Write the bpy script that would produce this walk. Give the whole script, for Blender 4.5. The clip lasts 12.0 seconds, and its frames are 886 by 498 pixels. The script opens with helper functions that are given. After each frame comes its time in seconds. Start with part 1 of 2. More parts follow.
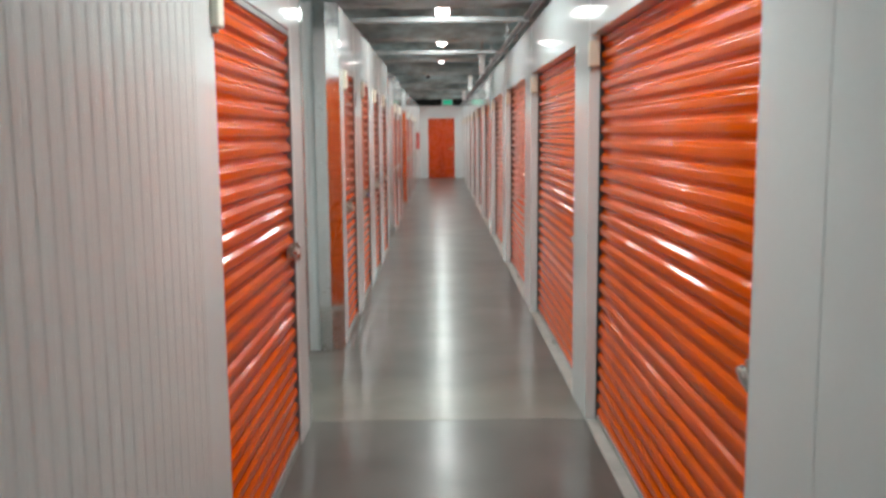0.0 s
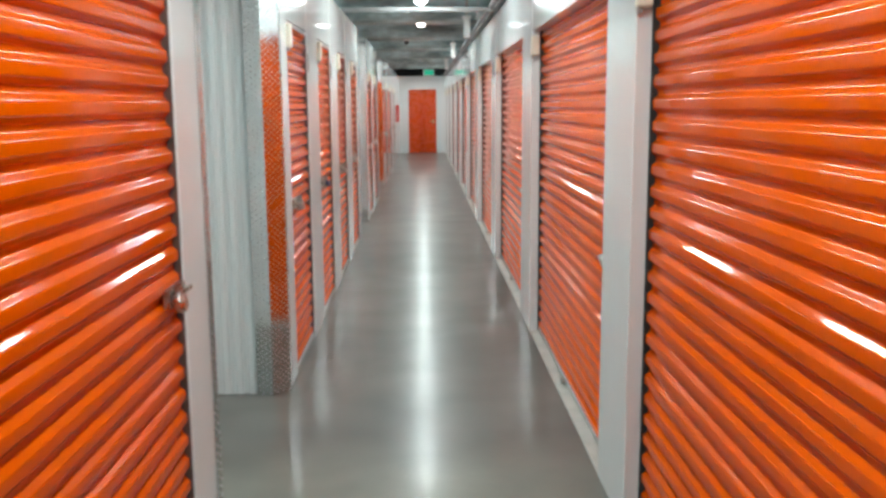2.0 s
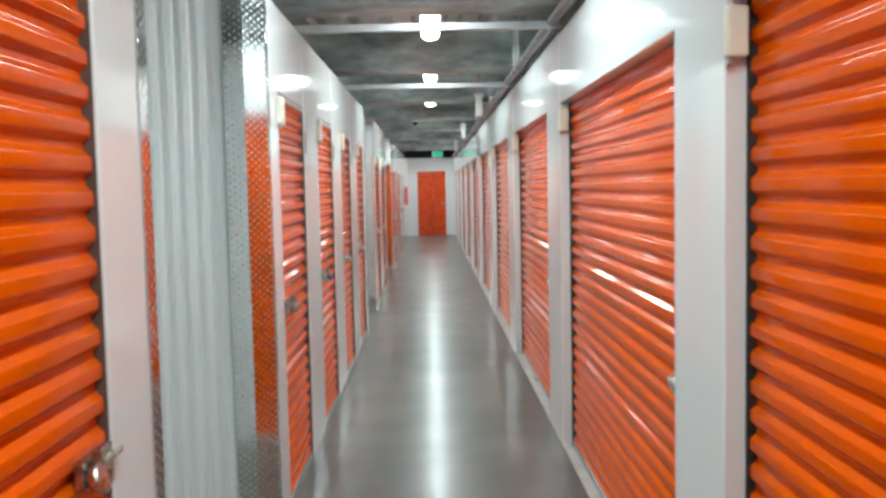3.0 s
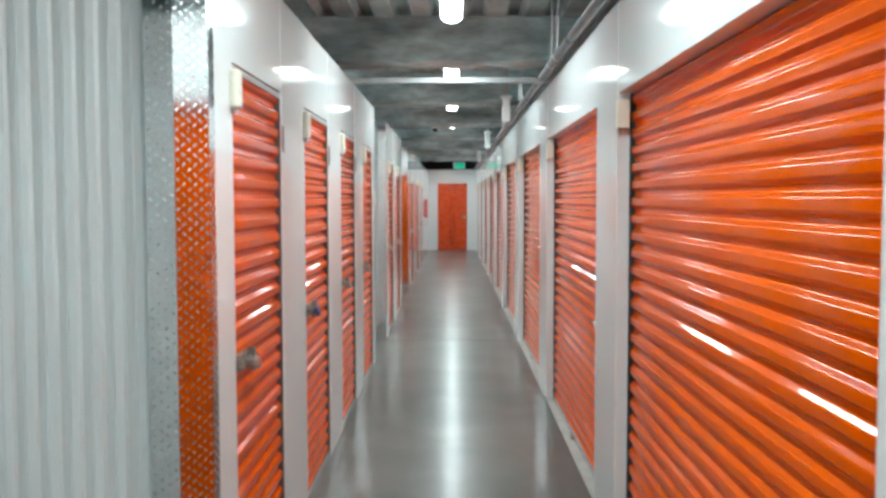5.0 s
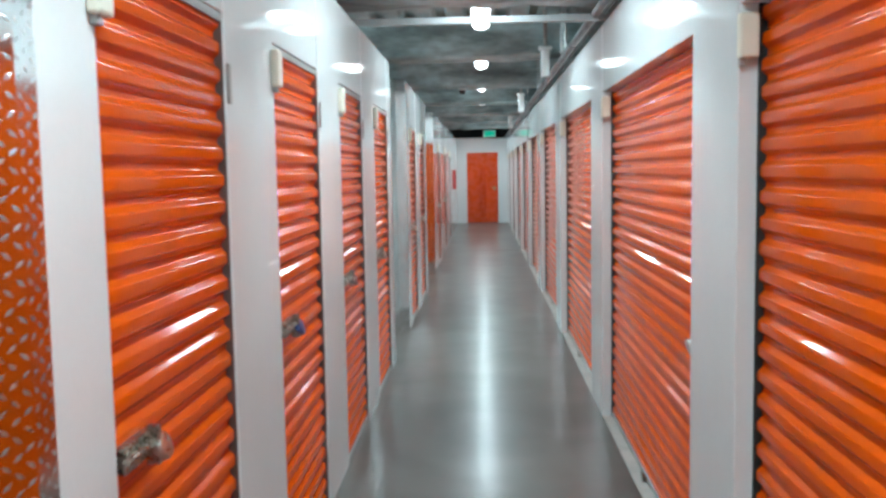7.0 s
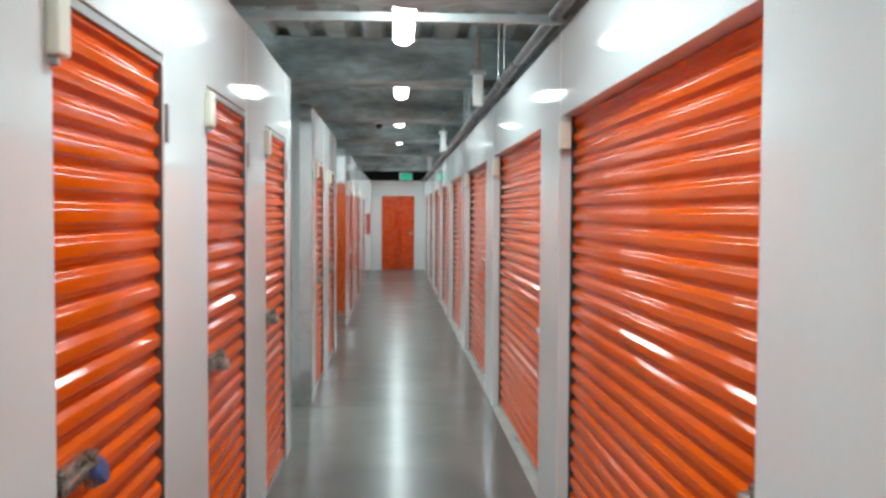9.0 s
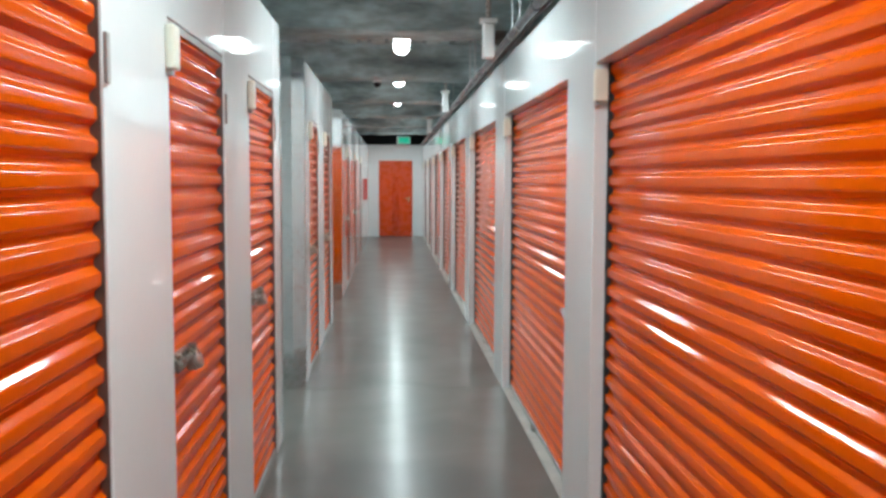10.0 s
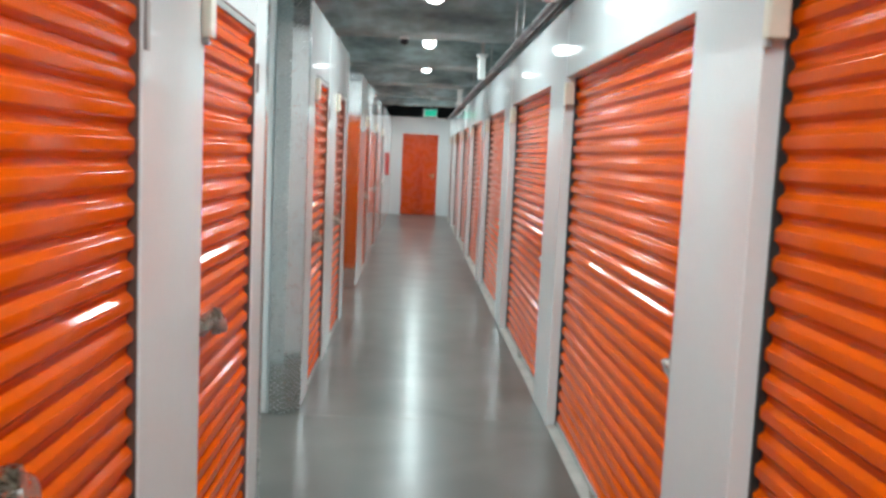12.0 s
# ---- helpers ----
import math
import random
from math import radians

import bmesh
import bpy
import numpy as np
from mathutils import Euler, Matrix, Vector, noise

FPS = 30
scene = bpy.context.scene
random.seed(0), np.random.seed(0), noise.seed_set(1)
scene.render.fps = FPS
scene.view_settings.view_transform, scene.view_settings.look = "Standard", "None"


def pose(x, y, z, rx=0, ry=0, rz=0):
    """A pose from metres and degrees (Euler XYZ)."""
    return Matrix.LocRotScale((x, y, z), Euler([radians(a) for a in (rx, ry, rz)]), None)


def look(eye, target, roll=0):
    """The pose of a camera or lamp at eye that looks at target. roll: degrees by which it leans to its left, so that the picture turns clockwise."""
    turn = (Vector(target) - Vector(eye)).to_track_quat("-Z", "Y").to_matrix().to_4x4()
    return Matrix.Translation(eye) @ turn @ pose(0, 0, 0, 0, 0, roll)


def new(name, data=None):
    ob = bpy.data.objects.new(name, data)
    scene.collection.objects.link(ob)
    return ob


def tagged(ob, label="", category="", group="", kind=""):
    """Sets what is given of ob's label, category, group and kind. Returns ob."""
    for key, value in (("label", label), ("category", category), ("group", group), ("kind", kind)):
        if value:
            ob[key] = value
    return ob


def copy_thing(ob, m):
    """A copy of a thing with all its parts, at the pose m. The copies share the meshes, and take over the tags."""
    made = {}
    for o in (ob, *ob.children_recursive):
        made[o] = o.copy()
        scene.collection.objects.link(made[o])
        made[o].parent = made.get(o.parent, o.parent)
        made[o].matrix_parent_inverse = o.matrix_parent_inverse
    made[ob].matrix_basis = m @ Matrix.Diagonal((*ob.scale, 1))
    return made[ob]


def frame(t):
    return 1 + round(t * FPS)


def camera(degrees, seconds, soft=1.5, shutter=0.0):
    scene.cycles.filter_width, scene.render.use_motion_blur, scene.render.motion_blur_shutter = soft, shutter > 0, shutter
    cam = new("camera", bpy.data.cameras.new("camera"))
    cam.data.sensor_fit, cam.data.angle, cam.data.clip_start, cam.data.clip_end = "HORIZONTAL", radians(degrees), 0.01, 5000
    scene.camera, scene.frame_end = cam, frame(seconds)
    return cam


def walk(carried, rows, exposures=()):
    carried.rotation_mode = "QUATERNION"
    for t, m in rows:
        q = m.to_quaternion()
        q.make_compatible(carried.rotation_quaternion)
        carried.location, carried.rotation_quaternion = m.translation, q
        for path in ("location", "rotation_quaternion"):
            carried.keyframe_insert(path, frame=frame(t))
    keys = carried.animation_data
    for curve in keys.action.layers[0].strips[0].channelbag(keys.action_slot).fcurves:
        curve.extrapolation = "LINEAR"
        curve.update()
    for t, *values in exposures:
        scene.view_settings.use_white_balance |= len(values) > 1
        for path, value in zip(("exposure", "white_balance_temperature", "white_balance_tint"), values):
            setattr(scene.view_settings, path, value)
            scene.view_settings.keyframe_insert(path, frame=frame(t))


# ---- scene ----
cam = camera(53.1, 12.0, soft=3.0, shutter=0.5)
PATH = [
    (0, (-0.045, -1.8, 1.615), (-0.041, 0.183, 1.357), -0.5),
    (0.5, (-0.04, -1.376, 1.622), (-0.042, 0.598, 1.299), 0.7),
    (1, (-0.061, -0.924, 1.599), (0.108, 1.048, 1.309), -0.0),
    (1.5, (-0.015, -0.506, 1.583), (0.044, 1.478, 1.338), 0.6),
    (2, (-0.002, -0.17, 1.629), (0.041, 1.803, 1.309), -0.4),
    (2.5, (-0.054, 0.259, 1.622), (0.062, 2.242, 1.388), -0.9),
    (3, (-0.035, 0.66, 1.64), (-0.01, 2.655, 1.5), -1.2),
    (5, (-0.006, 1.958, 1.641), (-0.027, 3.955, 1.53), -0.1),
    (5.5, (-0.03, 2.331, 1.633), (0.02, 4.327, 1.525), -0.7),
    (6, (-0.067, 2.669, 1.658), (0.002, 4.665, 1.539), -1.9),
    (6.5, (-0.029, 3.058, 1.648), (-0.121, 5.054, 1.567), -0.7),
    (7, (-0.018, 3.349, 1.648), (-0.108, 5.339, 1.471), -1.0),
    (9, (-0.06, 4.723, 1.638), (0.046, 6.718, 1.56), 0.3),
    (9.5, (-0.129, 5.059, 1.659), (0.006, 7.049, 1.508), -0.7),
    (10, (-0.1, 5.38, 1.633), (0.014, 7.371, 1.477), 0.2),
    (10.5, (-0.109, 5.722, 1.637), (-0.018, 7.707, 1.415), 0.5),
    (11, (-0.16, 6.083, 1.66), (-0.014, 8.073, 1.527), -0.1),
    (11.5, (-0.151, 6.455, 1.631), (-0.037, 8.446, 1.484), 0.4),
    (12, (-0.113, 6.872, 1.637), (-0.043, 8.86, 1.427), 2.6),
]
EXPOSURES = [(0, -0.17, 6750, 14), (0.5, -0.02, 6750, 14), (1.5, 0.16, 6600, 11), (2, 0.08, 6500, 9), (3, 0.12, 6350, 8), (5, 0.03, 6250, 7), (6.5, -0.03, 5800, 4), (7.5, -0.06, 5850, 4), (9, -0.12, 6200, 7), (9.5, -0.15, 6350, 9), (10.5, 0, 5950, 5), (11, 0, 5900, 3), (11.5, 0.05, 6100, 6), (12, 0.04, 6200, 7)]
walk(cam, [(t, look(eye, target, roll)) for t, eye, target, roll in PATH], EXPOSURES)

# ---- world and light ----
DIFFUSER_STRENGTH = 14.0        # glow of the strip diffusers
LAMP_WATTS = 29.0              # light thrown down by each strip
world = bpy.data.worlds.new("world")
world.use_nodes = True
world.node_tree.nodes["Background"].inputs[0].default_value = (0.5, 0.55, 0.6, 1)
world.node_tree.nodes["Background"].inputs[1].default_value = 0.02
scene.world = world

# ---- plan, in metres: x across the corridor, y along it, z up ----
XR, XL = 0.76, -0.785          # faces of the two corridor walls
TOP, DOOR_H = 2.56, 2.13       # wall tops, door openings
END = 30.86                    # end wall
BACK = -6.0                    # closing wall behind the walk
DECK, BEAM = 3.13, 2.753        # underside of deck and of beams
SIDE = 4.6                     # closing walls far to each side
RECESSES = {1: 0.065, -1: 0.014}   # curtain behind the wall face, right and left


# ---- materials ----
def material(name, base, rough=0.5, metal=0.0, vary=0.12, scale=3.0, fine=60.0, bump=0.0, bump_scale=200.0,
             rough_vary=0.08, coat=0.0, emit=0.0, tint=None, stretch=(1, 1, 1)):
    """Base colour broken up at two scales, with roughness variation and fine relief."""
    m = bpy.data.materials.new(name)
    m.use_nodes = True
    nt = m.node_tree
    bsdf = nt.nodes["Principled BSDF"]
    bsdf.inputs["Metallic"].default_value = metal
    bsdf.inputs["Coat Weight"].default_value = coat
    bsdf.inputs["Coat Roughness"].default_value = 0.08
    coord = nt.nodes.new("ShaderNodeTexCoord")
    mapping = nt.nodes.new("ShaderNodeMapping")
    mapping.inputs["Scale"].default_value = stretch
    nt.links.new(coord.outputs["Object"], mapping.inputs["Vector"])

    def noise_node(s, detail=4.0):
        n = nt.nodes.new("ShaderNodeTexNoise")
        n.inputs["Scale"].default_value = s
        n.inputs["Detail"].default_value = detail
        nt.links.new(mapping.outputs[0], n.inputs["Vector"])
        return n

    def ramp_value(node, lo, hi):
        r = nt.nodes.new("ShaderNodeMapRange")
        r.interpolation_type = "SMOOTHSTEP"
        r.inputs["From Min"].default_value, r.inputs["From Max"].default_value = 0.2, 0.8
        r.inputs["To Min"].default_value, r.inputs["To Max"].default_value = lo, hi
        nt.links.new(node.outputs[0], r.inputs["Value"])
        return r

    large, small = noise_node(scale, 5.0), noise_node(fine, 3.0)
    mix = nt.nodes.new("ShaderNodeMix")
    mix.data_type = "RGBA"
    a = [c * (1 - vary) for c in base]
    b = list(tint) if tint else [min(1.0, c * (1 + vary)) for c in base]
    mix.inputs[6].default_value, mix.inputs[7].default_value = (*a, 1), (*b, 1)
    nt.links.new(ramp_value(large, 0.0, 1.0).outputs[0], mix.inputs[0])
    grain = nt.nodes.new("ShaderNodeMix")
    grain.data_type, grain.blend_type = "RGBA", "MULTIPLY"
    grain.inputs[0].default_value = 1.0
    nt.links.new(mix.outputs[2], grain.inputs[6])
    shade = ramp_value(small, 1 - vary * 0.5, 1 + vary * 0.3)
    nt.links.new(shade.outputs[0], grain.inputs[7])
    nt.links.new(grain.outputs[2], bsdf.inputs["Base Color"])
    nt.links.new(ramp_value(noise_node(scale * 2.3, 4.0), max(0.02, rough - rough_vary), rough + rough_vary).outputs[0],
                 bsdf.inputs["Roughness"])
    if bump:
        bn = nt.nodes.new("ShaderNodeBump")
        bn.inputs["Strength"].default_value = bump
        bn.inputs["Distance"].default_value = 0.01
        nt.links.new(noise_node(bump_scale, 6.0).outputs[0], bn.inputs["Height"])
        nt.links.new(bn.outputs[0], bsdf.inputs["Normal"])
    if emit:
        bsdf.inputs["Emission Color"].default_value = (0.95, 1.0, 0.99, 1)
        bsdf.inputs["Emission Strength"].default_value = emit
    return m


WHITE = material("white_painted_steel", (0.785, 0.815, 0.82), 0.06, vary=0.025, scale=1.2, bump=0.12, bump_scale=3.5, rough_vary=0.02)
WHITE.node_tree.nodes["Principled BSDF"].inputs["Specular IOR Level"].default_value = 0.3
RIBBED = material("white_ribbed_steel", (0.77, 0.79, 0.79), 0.24, vary=0.02, scale=1.5, rough_vary=0.03)
ORANGE = material("orange_enamelled_steel", (0.72, 0.094, 0.0), 0.085, vary=0.06, scale=2.0, bump=0.03, bump_scale=9.0, rough_vary=0.03)
ORANGE.node_tree.nodes["Principled BSDF"].inputs["Specular IOR Level"].default_value = 0.11
FLAT_ORANGE = material("orange_door_paint", (0.68, 0.068, 0.0), 0.28, vary=0.06, scale=3.0)
BLACK = material("black_rubber", (0.02, 0.018, 0.017), 0.6, vary=0.2, scale=8.0)
TRIM = material("dark_brown_trim", (0.11, 0.07, 0.055), 0.5, vary=0.15, scale=8.0)
CREAM = material("cream_plastic", (0.78, 0.74, 0.62), 0.4, vary=0.04)
WHITE_PLASTIC = material("white_plastic", (0.82, 0.83, 0.82), 0.35, vary=0.03)
DULL = material("dull_grey_paint", (0.34, 0.335, 0.32), 0.5, vary=0.12, scale=6.0)
STEEL = material("zinc_plated_steel", (0.62, 0.60, 0.56), 0.3, metal=1.0, vary=0.1, scale=20.0)
BRASS = material("worn_brass", (0.62, 0.50, 0.28), 0.3, metal=1.0, vary=0.15, scale=30.0)
LATCH = material("worn_latch_steel", (0.46, 0.43, 0.37), 0.28, metal=1.0, vary=0.25, scale=40.0)
BLUE = material("blue_lock_body", (0.05, 0.08, 0.22), 0.35, vary=0.1)
GALV = material("galvanised_strut", (0.55, 0.57, 0.57), 0.38, metal=0.9, vary=0.12, scale=12.0)
PIPE = material("dark_grey_pipe", (0.115, 0.122, 0.128), 0.36, metal=0.4, vary=0.2, scale=6.0)
PLATE = material("aluminium_tread_plate", (0.70, 0.72, 0.72), 0.11, metal=1.0, vary=0.06, scale=4.0, rough_vary=0.03)
LUG = material("worn_tread_lugs", (0.64, 0.66, 0.66), 0.3, metal=1.0, vary=0.1, scale=9.0, rough_vary=0.06)
DECKING = material("dull_metal_decking", (0.50, 0.62, 0.62), 0.6, metal=0.1, vary=0.35, scale=2.5, fine=25.0, bump=0.3, bump_scale=18.0)
FIREPROOF = material("sprayed_grey_fireproofing", (0.42, 0.535, 0.54), 0.95, vary=0.6, scale=2.2, fine=11.0, bump=0.7, bump_scale=9.0, stretch=(0.55, 1, 1.6))
FLOOR = material("polished_concrete", (0.128, 0.122, 0.112), 0.3, vary=0.05, scale=1.3, fine=60.0, rough_vary=0.005, coat=0.2)
FLOOR.node_tree.nodes["Principled BSDF"].inputs["Coat Roughness"].default_value = 0.165
FLOOR.node_tree.nodes["Principled BSDF"].inputs["Specular IOR Level"].default_value = 0.12


def pale_band(m, y, reach):
    """A paler, cloudy band in a floor's colour, sharp at the joint y and fading over the slab beyond it."""
    nt = m.node_tree
    bsdf = nt.nodes["Principled BSDF"]
    base = bsdf.inputs["Base Color"].links[0].from_socket
    coord = nt.nodes.new("ShaderNodeTexCoord")
    split = nt.nodes.new("ShaderNodeSeparateXYZ")
    nt.links.new(coord.outputs["Object"], split.inputs[0])
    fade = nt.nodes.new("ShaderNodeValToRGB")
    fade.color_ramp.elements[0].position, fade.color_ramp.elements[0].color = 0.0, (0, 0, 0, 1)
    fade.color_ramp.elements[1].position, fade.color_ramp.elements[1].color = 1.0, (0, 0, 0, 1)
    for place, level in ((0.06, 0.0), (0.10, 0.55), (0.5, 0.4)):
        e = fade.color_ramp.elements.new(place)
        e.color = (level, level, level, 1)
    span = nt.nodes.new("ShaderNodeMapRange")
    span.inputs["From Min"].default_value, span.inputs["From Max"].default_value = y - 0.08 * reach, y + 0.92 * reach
    cloud = nt.nodes.new("ShaderNodeTexNoise")
    cloud.inputs["Scale"].default_value = 2.2
    cloud.inputs["Detail"].default_value = 4.0
    nt.links.new(coord.outputs["Object"], cloud.inputs["Vector"])
    weigh = nt.nodes.new("ShaderNodeMath")
    weigh.operation = "MULTIPLY"
    nt.links.new(split.outputs[1], span.inputs["Value"])
    nt.links.new(span.outputs[0], fade.inputs[0])
    nt.links.new(fade.outputs[0], weigh.inputs[0])
    nt.links.new(cloud.outputs[0], weigh.inputs[1])
    mix = nt.nodes.new("ShaderNodeMix")
    mix.data_type = "RGBA"
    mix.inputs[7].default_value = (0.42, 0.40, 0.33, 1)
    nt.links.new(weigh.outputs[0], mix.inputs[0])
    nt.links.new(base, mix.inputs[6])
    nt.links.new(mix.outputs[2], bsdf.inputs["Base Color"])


def clouds(m, scales, strength):
    """Soft cloudy mottling of a base colour, at several sizes."""
    nt = m.node_tree
    bsdf = nt.nodes["Principled BSDF"]
    coord = nt.nodes.new("ShaderNodeTexCoord")
    for size in scales:
        base = bsdf.inputs["Base Color"].links[0].from_socket
        cloud = nt.nodes.new("ShaderNodeTexNoise")
        cloud.inputs["Scale"].default_value = size
        cloud.inputs["Detail"].default_value = 1.5
        cloud.inputs["Distortion"].default_value = 0.4
        nt.links.new(coord.outputs["Object"], cloud.inputs["Vector"])
        level = nt.nodes.new("ShaderNodeMath")
        level.operation = "MULTIPLY_ADD"
        level.inputs[1].default_value, level.inputs[2].default_value = 2 * strength, 1 - strength
        nt.links.new(cloud.outputs[0], level.inputs[0])
        mix = nt.nodes.new("ShaderNodeMix")
        mix.data_type, mix.blend_type = "RGBA", "MULTIPLY"
        mix.inputs[0].default_value = 1.0
        nt.links.new(base, mix.inputs[6])
        nt.links.new(level.outputs[0], mix.inputs[7])
        nt.links.new(mix.outputs[2], bsdf.inputs["Base Color"])


clouds(FLOOR, (0.6, 1.9), 0.4)
pale_band(FLOOR, 3.08, 1.1)
JOINT = material("floor_joint_filler", (0.20, 0.19, 0.17), 0.6, vary=0.2)
SILL = material("pale_threshold", (0.42, 0.41, 0.38), 0.5, vary=0.15, scale=5.0)
DARK_VOID = material("dark_void_sheet", (0.03, 0.032, 0.035), 0.8, vary=0.2)
GREEN = material("green_sign_face", (0.01, 0.42, 0.26), 0.4, vary=0.03)
GREEN.node_tree.nodes["Principled BSDF"].inputs["Emission Color"].default_value = (0.01, 0.55, 0.32, 1)
GREEN.node_tree.nodes["Principled BSDF"].inputs["Emission Strength"].default_value = 0.5
RED = material("red_enamel", (0.55, 0.03, 0.02), 0.35, vary=0.08)
LENS = material("dark_camera_dome", (0.03, 0.03, 0.035), 0.12, vary=0.1)
DIFFUSER = material("glowing_diffuser", (0.9, 0.9, 0.88), 0.4, vary=0.01, emit=DIFFUSER_STRENGTH)


# ---- mesh helpers ----
def finish(name, bm, mat, parent=None, label="", smooth=False):
    bmesh.ops.recalc_face_normals(bm, faces=bm.faces[:])
    me = bpy.data.meshes.new(name)
    bm.to_mesh(me)
    bm.free()
    me.materials.append(mat)
    if smooth:
        for p in me.polygons:
            p.use_smooth = True
    ob = new(name, me)
    if parent:
        ob.parent = parent
    if label:
        tagged(ob, label)
    return ob


def part(name, bm, mat, parent, label="", smooth=False):
    return finish(name, bm, mat, parent, label, smooth)


def add_box(bm, x0, x1, y0, y1, z0, z1, bevel=0.0):
    m = Matrix.Translation(((x0 + x1) / 2, (y0 + y1) / 2, (z0 + z1) / 2)) @ Matrix.Diagonal((abs(x1 - x0), abs(y1 - y0), abs(z1 - z0), 1))
    made = bmesh.ops.create_cube(bm, size=1, matrix=m)
    if bevel:
        edges = list({e for v in made["verts"] for e in v.link_edges})
        bmesh.ops.bevel(bm, geom=edges, offset=bevel, segments=2, profile=0.5, affect="EDGES")
    return bm


def box(*args, bevel=0.0):
    return add_box(bmesh.new(), *args, bevel=bevel)


def add_rod(bm, a, b, r, sides=10, r2=None):
    a, b = Vector(a), Vector(b)
    m = Matrix.Translation((a + b) / 2) @ (b - a).to_track_quat("Z", "Y").to_matrix().to_4x4()
    bmesh.ops.create_cone(bm, cap_ends=True, segments=sides, radius1=r, radius2=r if r2 is None else r2, depth=(b - a).length, matrix=m)
    return bm


def lathe(rings, sides=20):
    """Rings of (radius, z) turned about z; closed at both ends."""
    bm = bmesh.new()
    rows = [[bm.verts.new((r * math.cos(2 * math.pi * i / sides), r * math.sin(2 * math.pi * i / sides), z)) for i in range(sides)] for r, z in rings]
    for p, q in zip(rows, rows[1:]):
        for i in range(sides):
            bm.faces.new((p[i], p[(i + 1) % sides], q[(i + 1) % sides], q[i]))
    bm.faces.new(rows[0])
    bm.faces.new(rows[-1])
    return bm


def extrude_outline(points, axis, lo, hi):
    """A closed outline in the two axes other than `axis`, pulled from lo to hi."""
    bm = bmesh.new()

    def at(p, v):
        return {"x": (v, p[0], p[1]), "y": (p[0], v, p[1]), "z": (p[0], p[1], v)}[axis]

    a = [bm.verts.new(at(p, lo)) for p in points]
    b = [bm.verts.new(at(p, hi)) for p in points]
    n = len(points)
    for i in range(n):
        bm.faces.new((a[i], a[(i + 1) % n], b[(i + 1) % n], b[i]))
    bm.faces.new(a)
    bm.faces.new(b)
    return bm


def empty(name, place=(0, 0, 0)):
    ob = new(name)
    ob.location = place
    ob.empty_display_size = 0.1
    return ob


def structure(ob, label, category):
    return tagged(ob, label, category, kind="structure")


# ---- floor ----
floor = finish("floor", box(-SIDE, SIDE, BACK, END + 1.0, -0.15, 0.0), FLOOR)
structure(floor, "polished grey-brown sealed concrete corridor floor", "floor")
for y in (3.08, 12.25, 21.4):
    part("floor_joint", box(-SIDE, SIDE, y - 0.004, y + 0.004, -0.01, 0.0012), JOINT, floor)

# ---- ceiling: fluted deck over sprayed beams ----
flutes = []
x = -SIDE
while x < SIDE:
    flutes += [(x, DECK), (x + 0.15, DECK), (x + 0.185, DECK + 0.075), (x + 0.27, DECK + 0.075)]
    x += 0.305
ceiling_bm = extrude_outline(flutes + [(x, DECK + 0.2), (-SIDE, DECK + 0.2)], "y", BACK, END + 1.0)
ceiling = finish("ceiling", ceiling_bm, DECKING)
structure(ceiling, "dull grey fluted metal deck ceiling in shadow", "ceiling")


def rough_beam(y0, y1, z0, z1):
    """A sprayed beam across the corridor with lumpy faces and a drooping lower edge."""
    bm = bmesh.new()
    nx = 90
    ring = [(y0, z1), (y0 + 0.015, (z0 + z1) / 2 + 0.04), (y0 - 0.01, z0 + 0.03), (y0 + 0.04, z0), ((y0 + y1) / 2, z0 + 0.006),
            (y1 - 0.04, z0), (y1 + 0.01, z0 + 0.03), (y1 - 0.015, (z0 + z1) / 2 + 0.04), (y1, z1)]
    cols = []
    for i in range(nx + 1):
        xx = -SIDE + 2 * SIDE * i / nx
        col = []
        for k, (yy, zz) in enumerate(ring):
            d = noise.noise_vector(Vector((xx * 3.1, yy * 7 + k, zz * 5))) * 0.024
            lock = 0 if k in (0, 8) else 1
            col.append(bm.verts.new((xx, yy + d.y * lock, zz + d.z * lock)))
        cols.append(col)
    for p, q in zip(cols, cols[1:]):
        for k in range(len(ring) - 1):
            bm.faces.new((p[k], p[k + 1], q[k + 1], q[k]))
    return bm


for k in range(-6, 6):
    y = 12.35 + 3.05 * k
    beam = finish("ceiling_beam", rough_beam(y, y + 0.32, BEAM, DECK + 0.01), FIREPROOF)
    structure(beam, "grey beam coated in rough sprayed fireproofing", "beam")


# ---- closing walls ----
def closing_wall(name, bm, mat=WHITE):
    return structure(finish(name, bm, mat), "plain wall closing the storage floor", "wall")


closing_wall("wall_back", box(-SIDE, SIDE, BACK - 0.1, BACK, 0, DECK + 0.1))
closing_wall("wall_far_left", box(-SIDE - 0.1, -SIDE, BACK, END + 1.0, 0, DECK + 0.1))
closing_wall("wall_far_right", box(SIDE, SIDE + 0.1, BACK, END + 1.0, 0, DECK + 0.1))
# near-black sheet: the shade of the void over the end wall, given as colour
closing_wall("wall_void", box(-SIDE, SIDE, END + 1.0, END + 1.1, 0, DECK + 0.1), DARK_VOID)


# ---- roller doors ----
PITCH = 0.0789


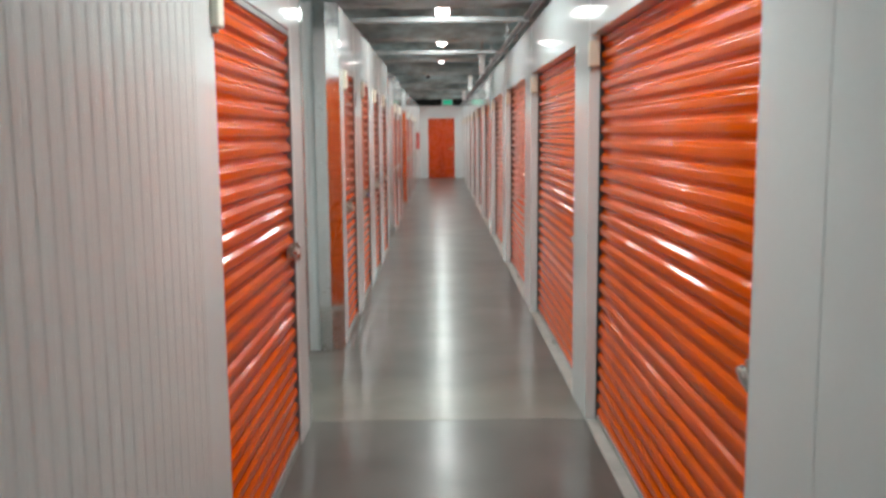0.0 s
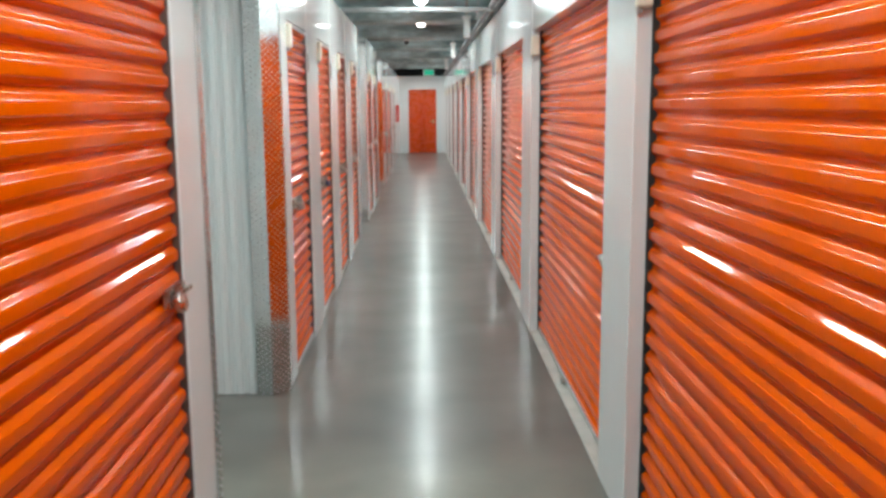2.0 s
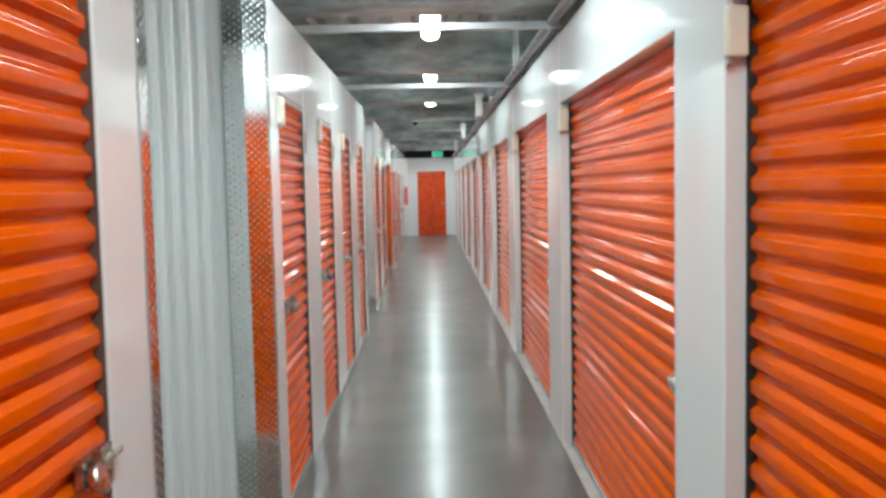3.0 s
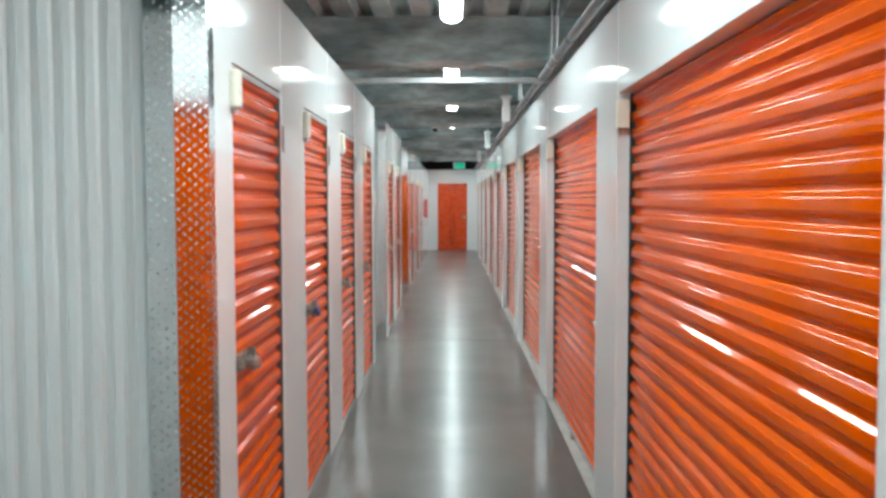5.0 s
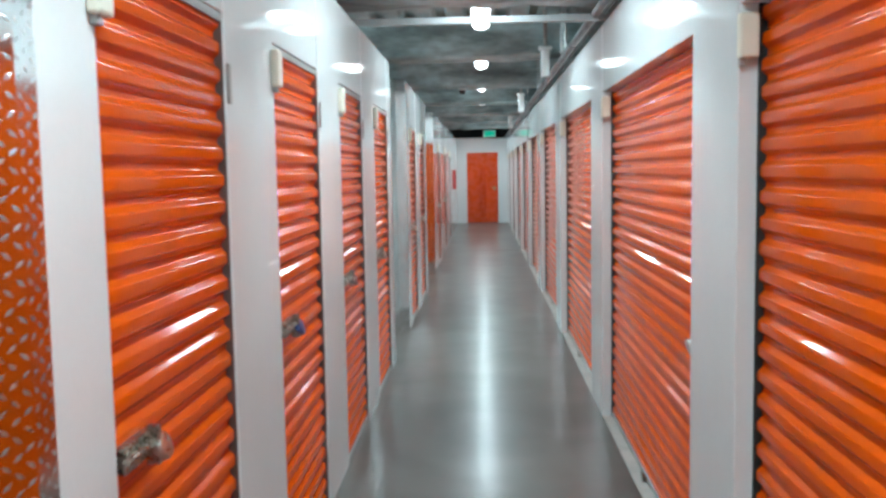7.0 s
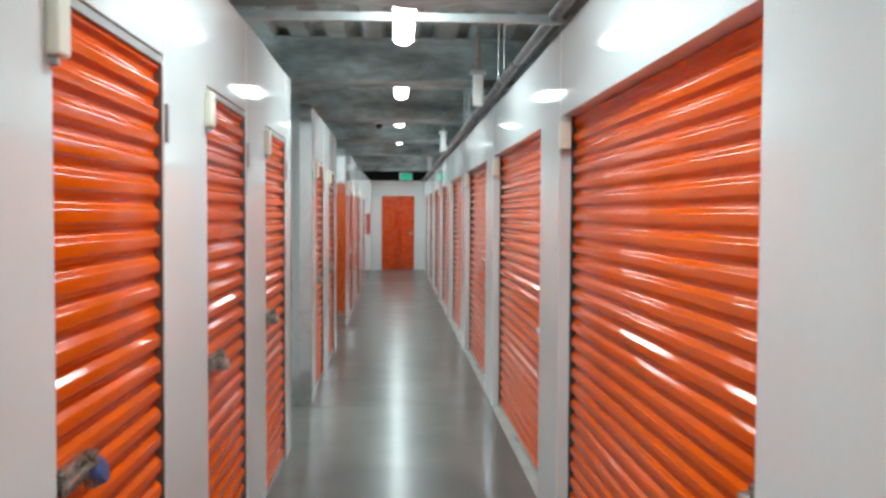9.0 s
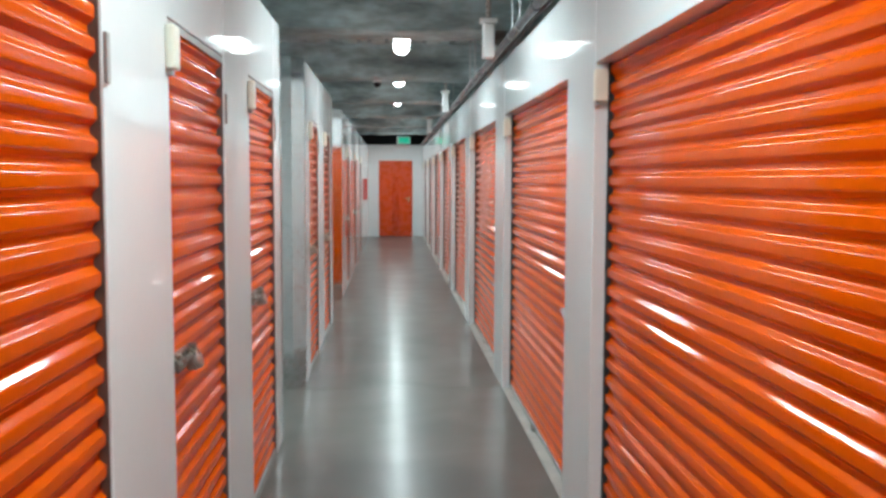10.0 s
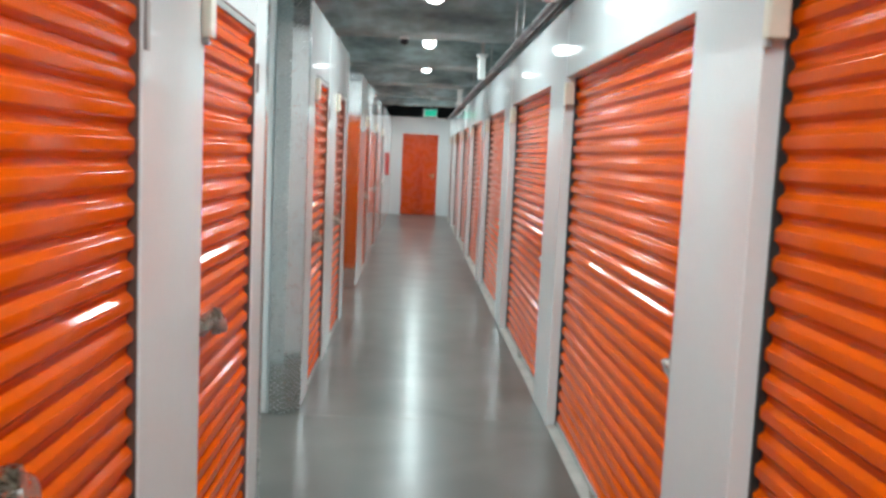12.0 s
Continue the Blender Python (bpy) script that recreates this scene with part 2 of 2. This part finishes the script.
def rib_profile(steps=40, flank=46.5):
    """One pitch of the curtain as (share of the pitch, depth): broad cambered crest, flat flanks with
    rolled edges, narrow valley. The depth is summed up from the surface's tilt."""
    def tilt(u):
        u = (u + 0.31) % 1.0 - 0.5                      # crest about u = 0.19
        a = abs(u)
        up = 5.0 * a / 0.16 if a < 0.16 else 5.0 + (flank - 5.0) * min(1.0, (a - 0.16) / 0.065)
        down = flank * min(1.0, max(0.0, (0.5 - a - 0.07) / 0.065))
        return math.copysign(min(up, down), u)

    depth, total = [], 0.0
    for k in range(steps):
        depth.append(total)
        total += math.tan(radians(tilt((k + 0.5) / steps))) * PITCH / steps
    low = min(depth)
    return [(k / steps, d - low) for k, d in enumerate(depth)]


def curtain_mesh(s, w, h, recess, z0=0.036):
    """A ribbed steel curtain; s = +1 opens away to +x, -1 to -x. Ribs stand proud towards the corridor."""
    n = round((h - z0 + 0.04) / PITCH)
    bm = bmesh.new()
    prof = [(recess + d, z0 + (k + u) * PITCH) for k in range(n) for u, d in rib_profile()]
    front = [(d, z) for d, z in prof if z < h + 0.05]
    back = [(d + 0.004, z) for d, z in reversed(front)]
    outline = front + back
    m = len(outline)
    e = 0.012 if s > 0 else 0.005
    a = [bm.verts.new((s * d, e, z)) for d, z in outline]
    b = [bm.verts.new((s * d, w - e, z)) for d, z in outline]
    for i in range(m):
        j = (i + 1) % m
        bm.faces.new((a[i], b[i], b[j], a[j]))
    k = len(front)
    for end in (e, w - e):                              # end caps with corners of their own, so that the ribs shade straight
        side = [bm.verts.new((s * d, end, z)) for d, z in outline]
        for i in range(k - 1):
            bm.faces.new((side[i], side[i + 1], side[m - 2 - i], side[m - 1 - i]))
    return bm


def padlock(s, y, z, recess, parent, mat, label):
    body = lathe([(0.012, -0.014), (0.03, -0.012), (0.034, -0.006), (0.034, 0.006), (0.03, 0.012), (0.012, 0.014)], 18)
    bmesh.ops.rotate(body, verts=body.verts[:], cent=(0, 0, 0), matrix=Matrix.Rotation(radians(70), 3, "Y"))
    bmesh.ops.translate(body, verts=body.verts[:], vec=(s * (recess - 0.045), y, z))
    lock = part("padlock", body, mat, parent, label, smooth=False)
    return lock


def roller_door(s, w, latch_far=False, lock_mat=STEEL, lock_label="round steel disc padlock", label=""):
    """Origin: the corner of the opening on the wall face, at the floor, at its end with the smaller y."""
    door = empty("roller_door")
    recess = RECESSES[s]
    lz = 0.95 if s > 0 else 1.035
    part("curtain", curtain_mesh(s, w, DOOR_H, recess), ORANGE, door, "glossy orange ribbed steel curtain", smooth=True)
    x0, x1 = s * (recess - 0.004), s * (recess + 0.03)
    part("bottom_bar", box(x0, x1, 0.012, w - 0.012, 0.014, 0.038, bevel=0.004), DULL, door, "dull metal bottom bar")
    if w > 2:
        pull = box(s * (recess - 0.03), x0, w / 2 - 0.035, w / 2 + 0.035, 0.02, 0.032, bevel=0.002)
        add_box(pull, s * (recess - 0.03), s * (recess - 0.024), w / 2 - 0.035, w / 2 + 0.035, 0.02, 0.05, bevel=0.002)
        part("lift_handle", pull, LATCH, door, "small metal lift handle")
    part("bottom_seal", box(x0 + s * 0.008, x1 - s * 0.008, 0.012, w - 0.012, 0.003, 0.02), BLACK, door, "black rubber seal")
    gw = 0.014 if s > 0 else 0.004
    for y0, y1 in ((0.0, gw), (w - gw, w)):
        g = box(s * (recess - 0.008), s * (recess + 0.045), y0, y1, 0.0, DOOR_H, bevel=0.002)
        part("guide", g, BLACK if s > 0 else TRIM, door, "dark guide channel")
    if s < 0:
        part("header_flashing", box(s * 0.006, s * (recess - 0.004), 0.0, w, DOOR_H - 0.03, DOOR_H - 0.004, bevel=0.003), DULL, door, "grey header flashing")
    ly, dirn = (w - 0.02, -1) if latch_far else (0.02, 1)
    reach = 0.06 if s > 0 else 0.15
    lb = box(s * (recess - 0.022), s * (recess + 0.002), ly, ly + dirn * (reach + 0.02), lz - 0.02, lz + 0.04, bevel=0.004)
    add_rod(lb, (s * (recess - 0.032), ly - dirn * 0.02, lz + 0.015), (s * (recess - 0.032), ly + dirn * reach, lz + 0.015), 0.009)
    add_box(lb, s * (recess - 0.05), s * (recess - 0.02), ly + dirn * (reach - 0.03), ly + dirn * (reach - 0.012), lz - 0.035, lz + 0.055, bevel=0.003)
    if latch_far is False and s < 0:
        strike = box(-s * 0.001, -s * 0.01, w + 0.004, w + 0.03, 1.86, 1.98, bevel=0.002)
        part("strike_plate", strike, DULL, door, "grey magnet plate")
    latch = part("latch", lb, LATCH, door, "worn metal slide latch")
    padlock(s, ly + dirn * reach, lz, recess, latch, lock_mat, lock_label)
    tagged(door, label or "closed orange ribbed roller door with metal latch", "roller door", "storage unit doors")
    return door


def sensor(s):
    """A cream contact-sensor box at the edge of an opening. Origin: wall face at the opening's edge, foot of the box."""
    ob = empty("door_sensor")
    y0, y1 = (-0.045, -0.001) if s > 0 else (-0.045, 0.03)
    part("case", box(s * 0.05 if s > 0 else 0.0, -0.008 if s > 0 else 0.03, y0, y1, 0.0, 0.135, bevel=0.008), CREAM, ob)
    part("cable_clip", box(s * 0.012, -s * 0.004, -0.03, -0.008, -0.02, 0.002, bevel=0.002) if s > 0 else box(0.0, 0.02, -0.03, -0.008, -0.02, 0.002, bevel=0.003), DULL, ob, "small grey cable clip")
    return tagged(ob, "cream plastic door sensor box on the white pillar", "door sensor", "door sensors")


# ---- wall runs: full-height pillars with header panels between them ----
def wall_run(name, s, xf, openings, y0, y1, label, seams=()):
    """A steel-clad wall whose face is x = xf, with door openings (start, end) from y0 to y1."""
    wall = empty(name)
    structure(wall, label, "wall")
    depth = 0.11
    at = y0
    for a, b in openings + [(y1, y1)]:
        if a - at > 0.01:
            cuts = [at] + [c for c in sorted(seams) if at + 0.1 < c < a - 0.1] + [a]
            for p, q in zip(cuts, cuts[1:]):
                part("pillar_panel", box(xf, xf + s * depth, p + 0.0008, q - 0.0008, 0.0, TOP, bevel=0.004), WHITE, wall)
        if b > a:
            part("header_panel", box(xf + s * 0.002, xf + s * depth, a + 0.001, b - 0.001, DOOR_H, TOP - 0.001, bevel=0.003), WHITE, wall)
            part("threshold", box(xf + s * 0.002, xf + s * (RECESSES[s] + 0.06), a + 0.002, b - 0.002, -0.01, 0.008, bevel=0.003), SILL if s > 0 else JOINT, wall, "door threshold")
        at = b
    return wall


def fill_doors(s, xf, openings, label, latch_far=False, blue_lock=None):
    """One door and one sensor for each opening; doors of one width share their meshes."""
    protos = {}
    for i, (a, b) in enumerate(openings):
        w = round(b - a, 3)
        if i == blue_lock:
            odd = roller_door(s, w, lock_mat=BLUE, lock_label="dark blue padlock", label="narrow closed orange ribbed roller door with blue padlock")
            odd.matrix_basis = pose(xf, a, 0)
        elif w in protos:
            copy_thing(protos[w], pose(xf, a, 0))
        else:
            protos[w] = roller_door(s, w, latch_far, label=label)
            protos[w].matrix_basis = pose(xf, a, 0)
        where = pose(xf, b if s > 0 else a, 1.965)
        if s in SENSORS:
            copy_thing(SENSORS[s], where)
        else:
            SENSORS[s] = sensor(s)
            SENSORS[s].matrix_basis = where


SENSORS = {}

# right side: eight-foot doors every ten feet
right_open = [(3.05 * (i - 1) + {1: 0.47, 2: 0.50}.get(i, 0.59), 3.05 * i) for i in range(1, 11)]
wall_run("wall_right", 1, XR, right_open, BACK, END, "glossy white steel wall with a row of orange roller doors", seams=(0.05, -3.0))
fill_doors(1, XR, right_open, "wide closed orange ribbed roller door with metal latch")

# left side, row by row
first_open = [(1.18, 2.69)]
wall_run("wall_left_1", -1, XL, first_open, 0.93, 2.98, "glossy white steel wall with one orange roller door")
fill_doors(-1, XL, first_open, "closed orange ribbed roller door beside a side aisle", latch_far=True)
second_open = [(5.12 + 1.53 * k, 6.02 + 1.53 * k) for k in range(4)]
wall_run("wall_left_2", -1, XL, second_open, 4.86, 10.83, "glossy white steel wall with narrow orange roller doors")
fill_doors(-1, XL, second_open, "narrow closed orange ribbed roller door with disc padlock", blue_lock=1)
third_open = [(12.79, 13.69), (14.36, 15.26)]
wall_run("wall_left_3", -1, XL, third_open, 12.42, 15.5, "glossy white steel wall with two narrow orange roller doors")
fill_doors(-1, XL, third_open, "narrow closed orange ribbed roller door near a side aisle")
fourth_open = [(18.8 + 2.75 * k, 19.7 + 2.75 * k) for k in range(3)]
wall_run("wall_left_4", -1, XL, fourth_open, 17.5, END, "glossy white steel wall with orange roller doors")
fill_doors(-1, XL, fourth_open, "narrow closed orange ribbed roller door far down the corridor")


# ---- ribbed steel partitions ----
def ribbed_panel(name, along, fixed, lo, hi, face, pitch=0.072, depth=0.012):
    """A vertically ribbed sheet. along 'x': faces -y or +y at y = fixed; along 'y': faces +x at x = fixed. face: sign of the normal."""
    pts, u = [], lo
    while u < hi - 1e-6:
        for f, d in ((0.0, 0.0), (0.30, 0.0), (0.42, 1.0), (0.80, 1.0), (0.92, 0.0)):
            if u + f * pitch < hi:
                pts.append((u + f * pitch, fixed - face * depth * d))
        u += pitch
    pts.append((hi, fixed))
    outline = pts + [(hi, fixed - face * 0.03), (lo, fixed - face * 0.03)]
    if along == "y":
        outline = [(b, a) for a, b in outline]
    bm = extrude_outline(outline, "z", 0.0, TOP)
    return structure(finish(name, bm, RIBBED), "white vertically ribbed steel partition wall", "wall")


ribbed_panel("wall_partition_1", "y", XL, BACK, 0.93, 1, depth=0.002)
ribbed_panel("wall_partition_2", "x", 4.74, -SIDE, -0.955, -1)
ribbed_panel("wall_partition_3", "x", 12.265, -SIDE, -0.955, -1)
ribbed_panel("wall_partition_4", "x", 17.29, -SIDE, -1.02, -1)
ribbed_panel("wall_partition_5", "x", 3.05, -SIDE, -0.955, 1)
ribbed_panel("wall_partition_6", "x", 10.9, -SIDE, -0.955, 1)
ribbed_panel("wall_partition_7", "x", 15.57, -SIDE, -0.955, 1)


# ---- tread-plate corner guards ----
def corner_guard(yc, way, leg=0.07, cut=0.085, back=0.09, along=None):
    """Chamfered tread plate round the corner of a row. yc: where the leg on the corridor wall ends; way: +1 when the row lies beyond it."""
    guard = empty("corner_guard")
    t = 0.004
    a = (XL + t, yc)                              # end of the leg on the corridor face
    b = (XL + t, yc - way * leg)
    run = leg + (along or cut)                    # length of leg and chamfer along the corridor
    c = (XL + t - cut, yc - way * run)
    d = (XL + t - cut - back, yc - way * run)
    line = [a, b, c, d]
    inner = [(XL - 0.02, yc), (XL - 0.02, yc - way * (leg - 0.008)), (XL - cut - 0.008, yc - way * (run - 0.024)), (d[0], yc - way * (run - 0.024))]
    bm = extrude_outline(line + inner[::-1], "z", 0.002, TOP + 0.002)
    part("plate", bm, PLATE, guard, "bright aluminium tread plate")
    verts, faces = [], []
    step = 0.031
    for (p, q) in ((a, b), (b, c), (c, d)):
        p, q = Vector((*p, 0)), Vector((*q, 0))
        length = (q - p).length
        u = (q - p) / length
        n = Vector((-u.y, u.x, 0)) * (-way)
        if n.x < -0.01 or (abs(n.x) < 0.01 and n.y * way > 0):
            n = -n
        cols = max(2, round(length / 0.0215))
        for i in range(cols):
            for j in range(int(TOP / step)):
                tilt = radians(45 if (i + j) % 2 else -45)
                mid = p + u * (length * (i + 0.5) / cols) + Vector((0, 0, (j + 0.5 + 0.5 * (i % 2)) * step))
                e = u * math.cos(tilt) + Vector((0, 0, 1)) * math.sin(tilt)
                f = u * -math.sin(tilt) + Vector((0, 0, 1)) * math.cos(tilt)
                k = len(verts)
                verts += [mid - e * 0.0105, mid - f * 0.0042, mid + e * 0.0105, mid + f * 0.0042, mid - e * 0.005 + n * 0.0008, mid + e * 0.005 + n * 0.0008]
                faces += [(k, k + 1, k + 4), (k + 1, k + 5, k + 4), (k + 1, k + 2, k + 5), (k + 2, k + 3, k + 5), (k + 3, k + 4, k + 5), (k + 3, k, k + 4)]
    me = bpy.data.meshes.new("tread_pattern")
    me.from_pydata(verts, [], faces)
    me.materials.append(LUG)
    lugs = new("tread_pattern", me)
    lugs.parent = guard
    tagged(lugs, kind="stuff")
    return tagged(guard, "shiny aluminium tread-plate guard on a wall corner", "corner guard", "corner guards")


corner_guard(4.86, 1)
corner_guard(12.42, 1, along=0.12)
corner_guard(17.5, 1, leg=0.06, cut=0.145)
for y in (2.98, 10.83, 15.5):
    corner_guard(y, -1, leg=0.07, cut=0.012, back=0.09)

# ---- end wall ----
wall_end = structure(empty("wall_end"), "plain white wall closing the corridor", "wall")
EDX0, EDX1, EDH = -0.449, 0.443, 2.13
for x0, x1, z0, z1 in ((-SIDE, EDX0 - 0.03, 0, 2.62), (EDX1 + 0.03, SIDE, 0, 2.62), (EDX0 - 0.03, EDX1 + 0.03, EDH + 0.04, 2.62)):
    part("wall_panel", box(x0, x1, END, END + 0.12, z0, z1), WHITE, wall_end)
door_1 = structure(empty("door_1", (0, END, 0)), "closed bright orange ribbed exit door with brass lever", "door")
part("door_leaf", box(EDX0, EDX1, 0.012, 0.055, 0.012, EDH, bevel=0.004), FLAT_ORANGE, door_1, "bright orange painted leaf")
for x0, x1, z0, z1 in ((EDX0 - 0.03, EDX0 - 0.003, 0, EDH + 0.04), (EDX1 + 0.003, EDX1 + 0.03, 0, EDH + 0.04), (EDX0 - 0.003, EDX1 + 0.003, EDH + 0.004, EDH + 0.04)):
    part("door_frame", box(x0, x1, -0.006, 0.1, z0, z1, bevel=0.003), FLAT_ORANGE, door_1)
for i in range(24):
    z = 0.12 + i * 0.068
    slat = extrude_outline([(0.013, z), (-0.014, z), (-0.015, z + 0.003), (0.013, z + 0.018)], "x", -0.11, 0.10)
    part("louvre_slat", slat, FLAT_ORANGE, door_1)
lever = box(EDX1 - 0.10, EDX1 - 0.05, 0.004, 0.014, 1.0, 1.14, bevel=0.003)
add_rod(lever, (EDX1 - 0.075, 0.012, 1.08), (EDX1 - 0.075, -0.05, 1.08), 0.011)
add_rod(lever, (EDX1 - 0.075, -0.05, 1.08), (EDX1 - 0.20, -0.05, 1.08), 0.011)
part("door_handle", lever, BRASS, door_1, "brass lever handle")


# ---- lamps ----
def strip_light(place):
    """A strip light with a wrap-round diffuser along the corridor. Origin: middle of its underside."""
    lamp = empty("strip_light", place)
    up = DECK - place[2]
    tray = extrude_outline([(-0.074, 0.062), (-0.074, 0.07), (-0.04, 0.095), (0.04, 0.095), (0.074, 0.07), (0.074, 0.062)], "y", -0.635, 0.635)
    part("tray", tray, WHITE_PLASTIC, lamp, "white enamelled tray")
    arc = [(0.072 * math.cos(math.pi + math.pi * i / 12), 0.058 + 0.056 * math.sin(math.pi + math.pi * i / 12)) for i in range(13)]
    part("diffuser", extrude_outline(arc, "y", -0.615, 0.615), DIFFUSER, lamp, "glowing rounded white diffuser")
    for y0, y1 in ((-0.632, -0.617), (0.617, 0.632)):
        cap = extrude_outline([(1.04 * px, pz) for px, pz in arc], "y", y0, y1)
        part("end_cap", cap, DIFFUSER, lamp, "bright translucent end cap")
    for y in (-0.4, 0.4):
        part("stem", add_rod(bmesh.new(), (0, y, 0.095), (0, y, up), 0.006, 8), GALV, lamp, "thin hanging rod")
    data = bpy.data.lights.new("lamp_glow", "AREA")
    data.shape, data.size, data.size_y = "RECTANGLE", 0.13, 1.22
    data.spread, data.energy, data.color = radians(170), LAMP_WATTS, (0.83, 1.0, 0.985)
    glow = new("lamp_glow", data)
    glow.parent, glow.location = lamp, (0, 0, -0.002)
    return tagged(lamp, "glowing white strip light hanging below the deck", "strip light", "strip lights")


LAMP_Z = 2.862
lamp = strip_light((-0.01, 1.45, LAMP_Z))
for k in [-2] + list(range(1, 10)):
    copy_thing(lamp, pose(-0.01, 1.45 + 3.05 * k, LAMP_Z))
for y in (3.9, 11.6, 16.4):
    copy_thing(lamp, pose(-3.0, y, LAMP_Z))

# ---- struts across the wall tops ----
strut_bm = extrude_outline([(-0.02, 0.0), (-0.02, 0.041), (-0.008, 0.041), (-0.008, 0.032), (-0.016, 0.032), (-0.016, 0.004), (0.016, 0.004),
                            (0.016, 0.032), (0.008, 0.032), (0.008, 0.041), (0.02, 0.041), (0.02, 0.0)], "x", XL - 0.09, XR + 0.09)
strut = finish("cross_strut", strut_bm, GALV)
strut.matrix_basis = pose(0, 9.03, TOP + 0.002)
tagged(strut, "galvanised steel channel strut lying across the wall tops", "strut", "cross struts")
for y in (5.98, 2.93, -0.12):
    copy_thing(strut, pose(0, y, TOP + 0.002))

# ---- pipes along the right wall top ----
def run_pipe(name, x, z, r, mat, label):
    bm = bmesh.new()
    add_rod(bm, (x, BACK + 0.02, z), (x, END - 0.3, z), r, 14)
    pipe = empty(name)
    part("tube", bm, mat, pipe, smooth=False)
    y = BACK + 1.1
    while y < END - 0.5:
        part("coupling", add_rod(bmesh.new(), (x, y, z), (x, y + 0.09, z), r * 1.25, 14), mat, pipe)
        y += 3.05
    return tagged(pipe, label, "pipe")


run_pipe("sprinkler_pipe", 0.70, 2.60, 0.026, PIPE, "dark grey steel pipe running along the wall top")
run_pipe("conduit", 0.80, 2.67, 0.014, GALV, "thin grey conduit above the wall top")
run_pipe("conduit", 0.752, 2.592, 0.011, PIPE, "thin dark conduit beside the ceiling pipe")
rod_bm = bmesh.new()
add_rod(rod_bm, (0, 0, 0.035), (0, 0, DECK - 2.60), 0.007, 8)
hanger = empty("pipe_hanger", (0.70, 11.0, 2.60))
part("rod", rod_bm, GALV, hanger, "threaded steel rod")
clamp = bmesh.new()
bmesh.ops.create_cone(clamp, cap_ends=False, segments=16, radius1=0.036, radius2=0.036, depth=0.025, matrix=Matrix.Rotation(radians(90), 4, "X"))
bmesh.ops.solidify(clamp, geom=clamp.faces[:], thickness=0.004)
part("clamp", clamp, GALV, hanger, "round pipe clamp")
tagged(hanger, "threaded steel rod and clamp holding the ceiling pipe", "pipe hanger", "pipe hangers")
for y in (4.9, 7.95, 8.3, 11.35, 14.05, 14.6, 17.1, 20.15, 23.2, 26.25, 1.85):
    copy_thing(hanger, pose(0.70, y, 2.60))


# ---- hanging white boxes ----
def hanging_box(place):
    ob = empty("hanging_fixture", place)
    part("housing", box(-0.042, 0.042, -0.042, 0.042, 0.0, 0.25, bevel=0.012), WHITE_PLASTIC, ob, "white box housing")
    part("flange", box(-0.062, 0.062, -0.055, 0.055, 0.25, 0.285, bevel=0.008), WHITE_PLASTIC, ob, "white top flange")
    top = DECK - place[2]
    rings = [(0.021 if i % 2 else 0.017, 0.285 + (top - 0.285) * i / 44) for i in range(45)]
    hose = lathe(rings, 12)
    part("flexible_conduit", hose, STEEL, ob, "ribbed metal flexible conduit")
    return tagged(ob, "white box fixture hanging on ribbed metal conduit", "hanging fixture", "hanging fixtures")


box_1 = hanging_box((0.595, 11.87, 2.51))
for y in (17.05, 22.2):
    copy_thing(box_1, pose(0.595, y, 2.51))

# ---- security camera ----
sec = empty("security_camera", (-0.27, 15.6, 2.68))
part("arm", add_rod(bmesh.new(), (0, 0, 0.1), (0, 0, DECK - 2.68), 0.012), WHITE_PLASTIC, sec, "white drop arm")
part("mount", lathe([(0.02, 0.14), (0.045, 0.12), (0.05, 0.06), (0.045, 0.05)], 16), WHITE_PLASTIC, sec, "white mount")
part("dome", lathe([(0.043, 0.05), (0.042, 0.03), (0.033, 0.008), (0.015, -0.004), (0.004, -0.006)], 16), LENS, sec, "dark dome", smooth=True)
tagged(sec, "small dome security camera hanging from the ceiling", "security camera")

# ---- exit sign ----
sign = empty("exit_sign", (0.22, END - 0.35, 2.72))
part("case", box(-0.19, 0.19, -0.02, 0.02, -0.1, 0.12, bevel=0.006), WHITE_PLASTIC, sign, "pale sign case")
part("face", box(-0.15, 0.17, -0.026, -0.0205, -0.08, 0.1, bevel=0.001), GREEN, sign, "glowing green sign face")
part("stem", add_rod(bmesh.new(), (0, 0, 0.12), (0, 0, DECK - 2.72), 0.01), GALV, sign)
tagged(sign, "green lit exit sign hanging before the end wall", "exit sign")

# ---- extinguisher cabinet ----
cabinet = empty("extinguisher_cabinet", (XL, 27.8, 1.12))
part("case", box(0.0, 0.06, -0.13, 0.13, 0.0, 0.53, bevel=0.006), RED, cabinet)
part("door", box(0.061, 0.068, -0.11, 0.11, 0.03, 0.5, bevel=0.002), WHITE_PLASTIC, cabinet, "pale cabinet door")
tagged(cabinet, "red extinguisher cabinet on the white wall", "cabinet")
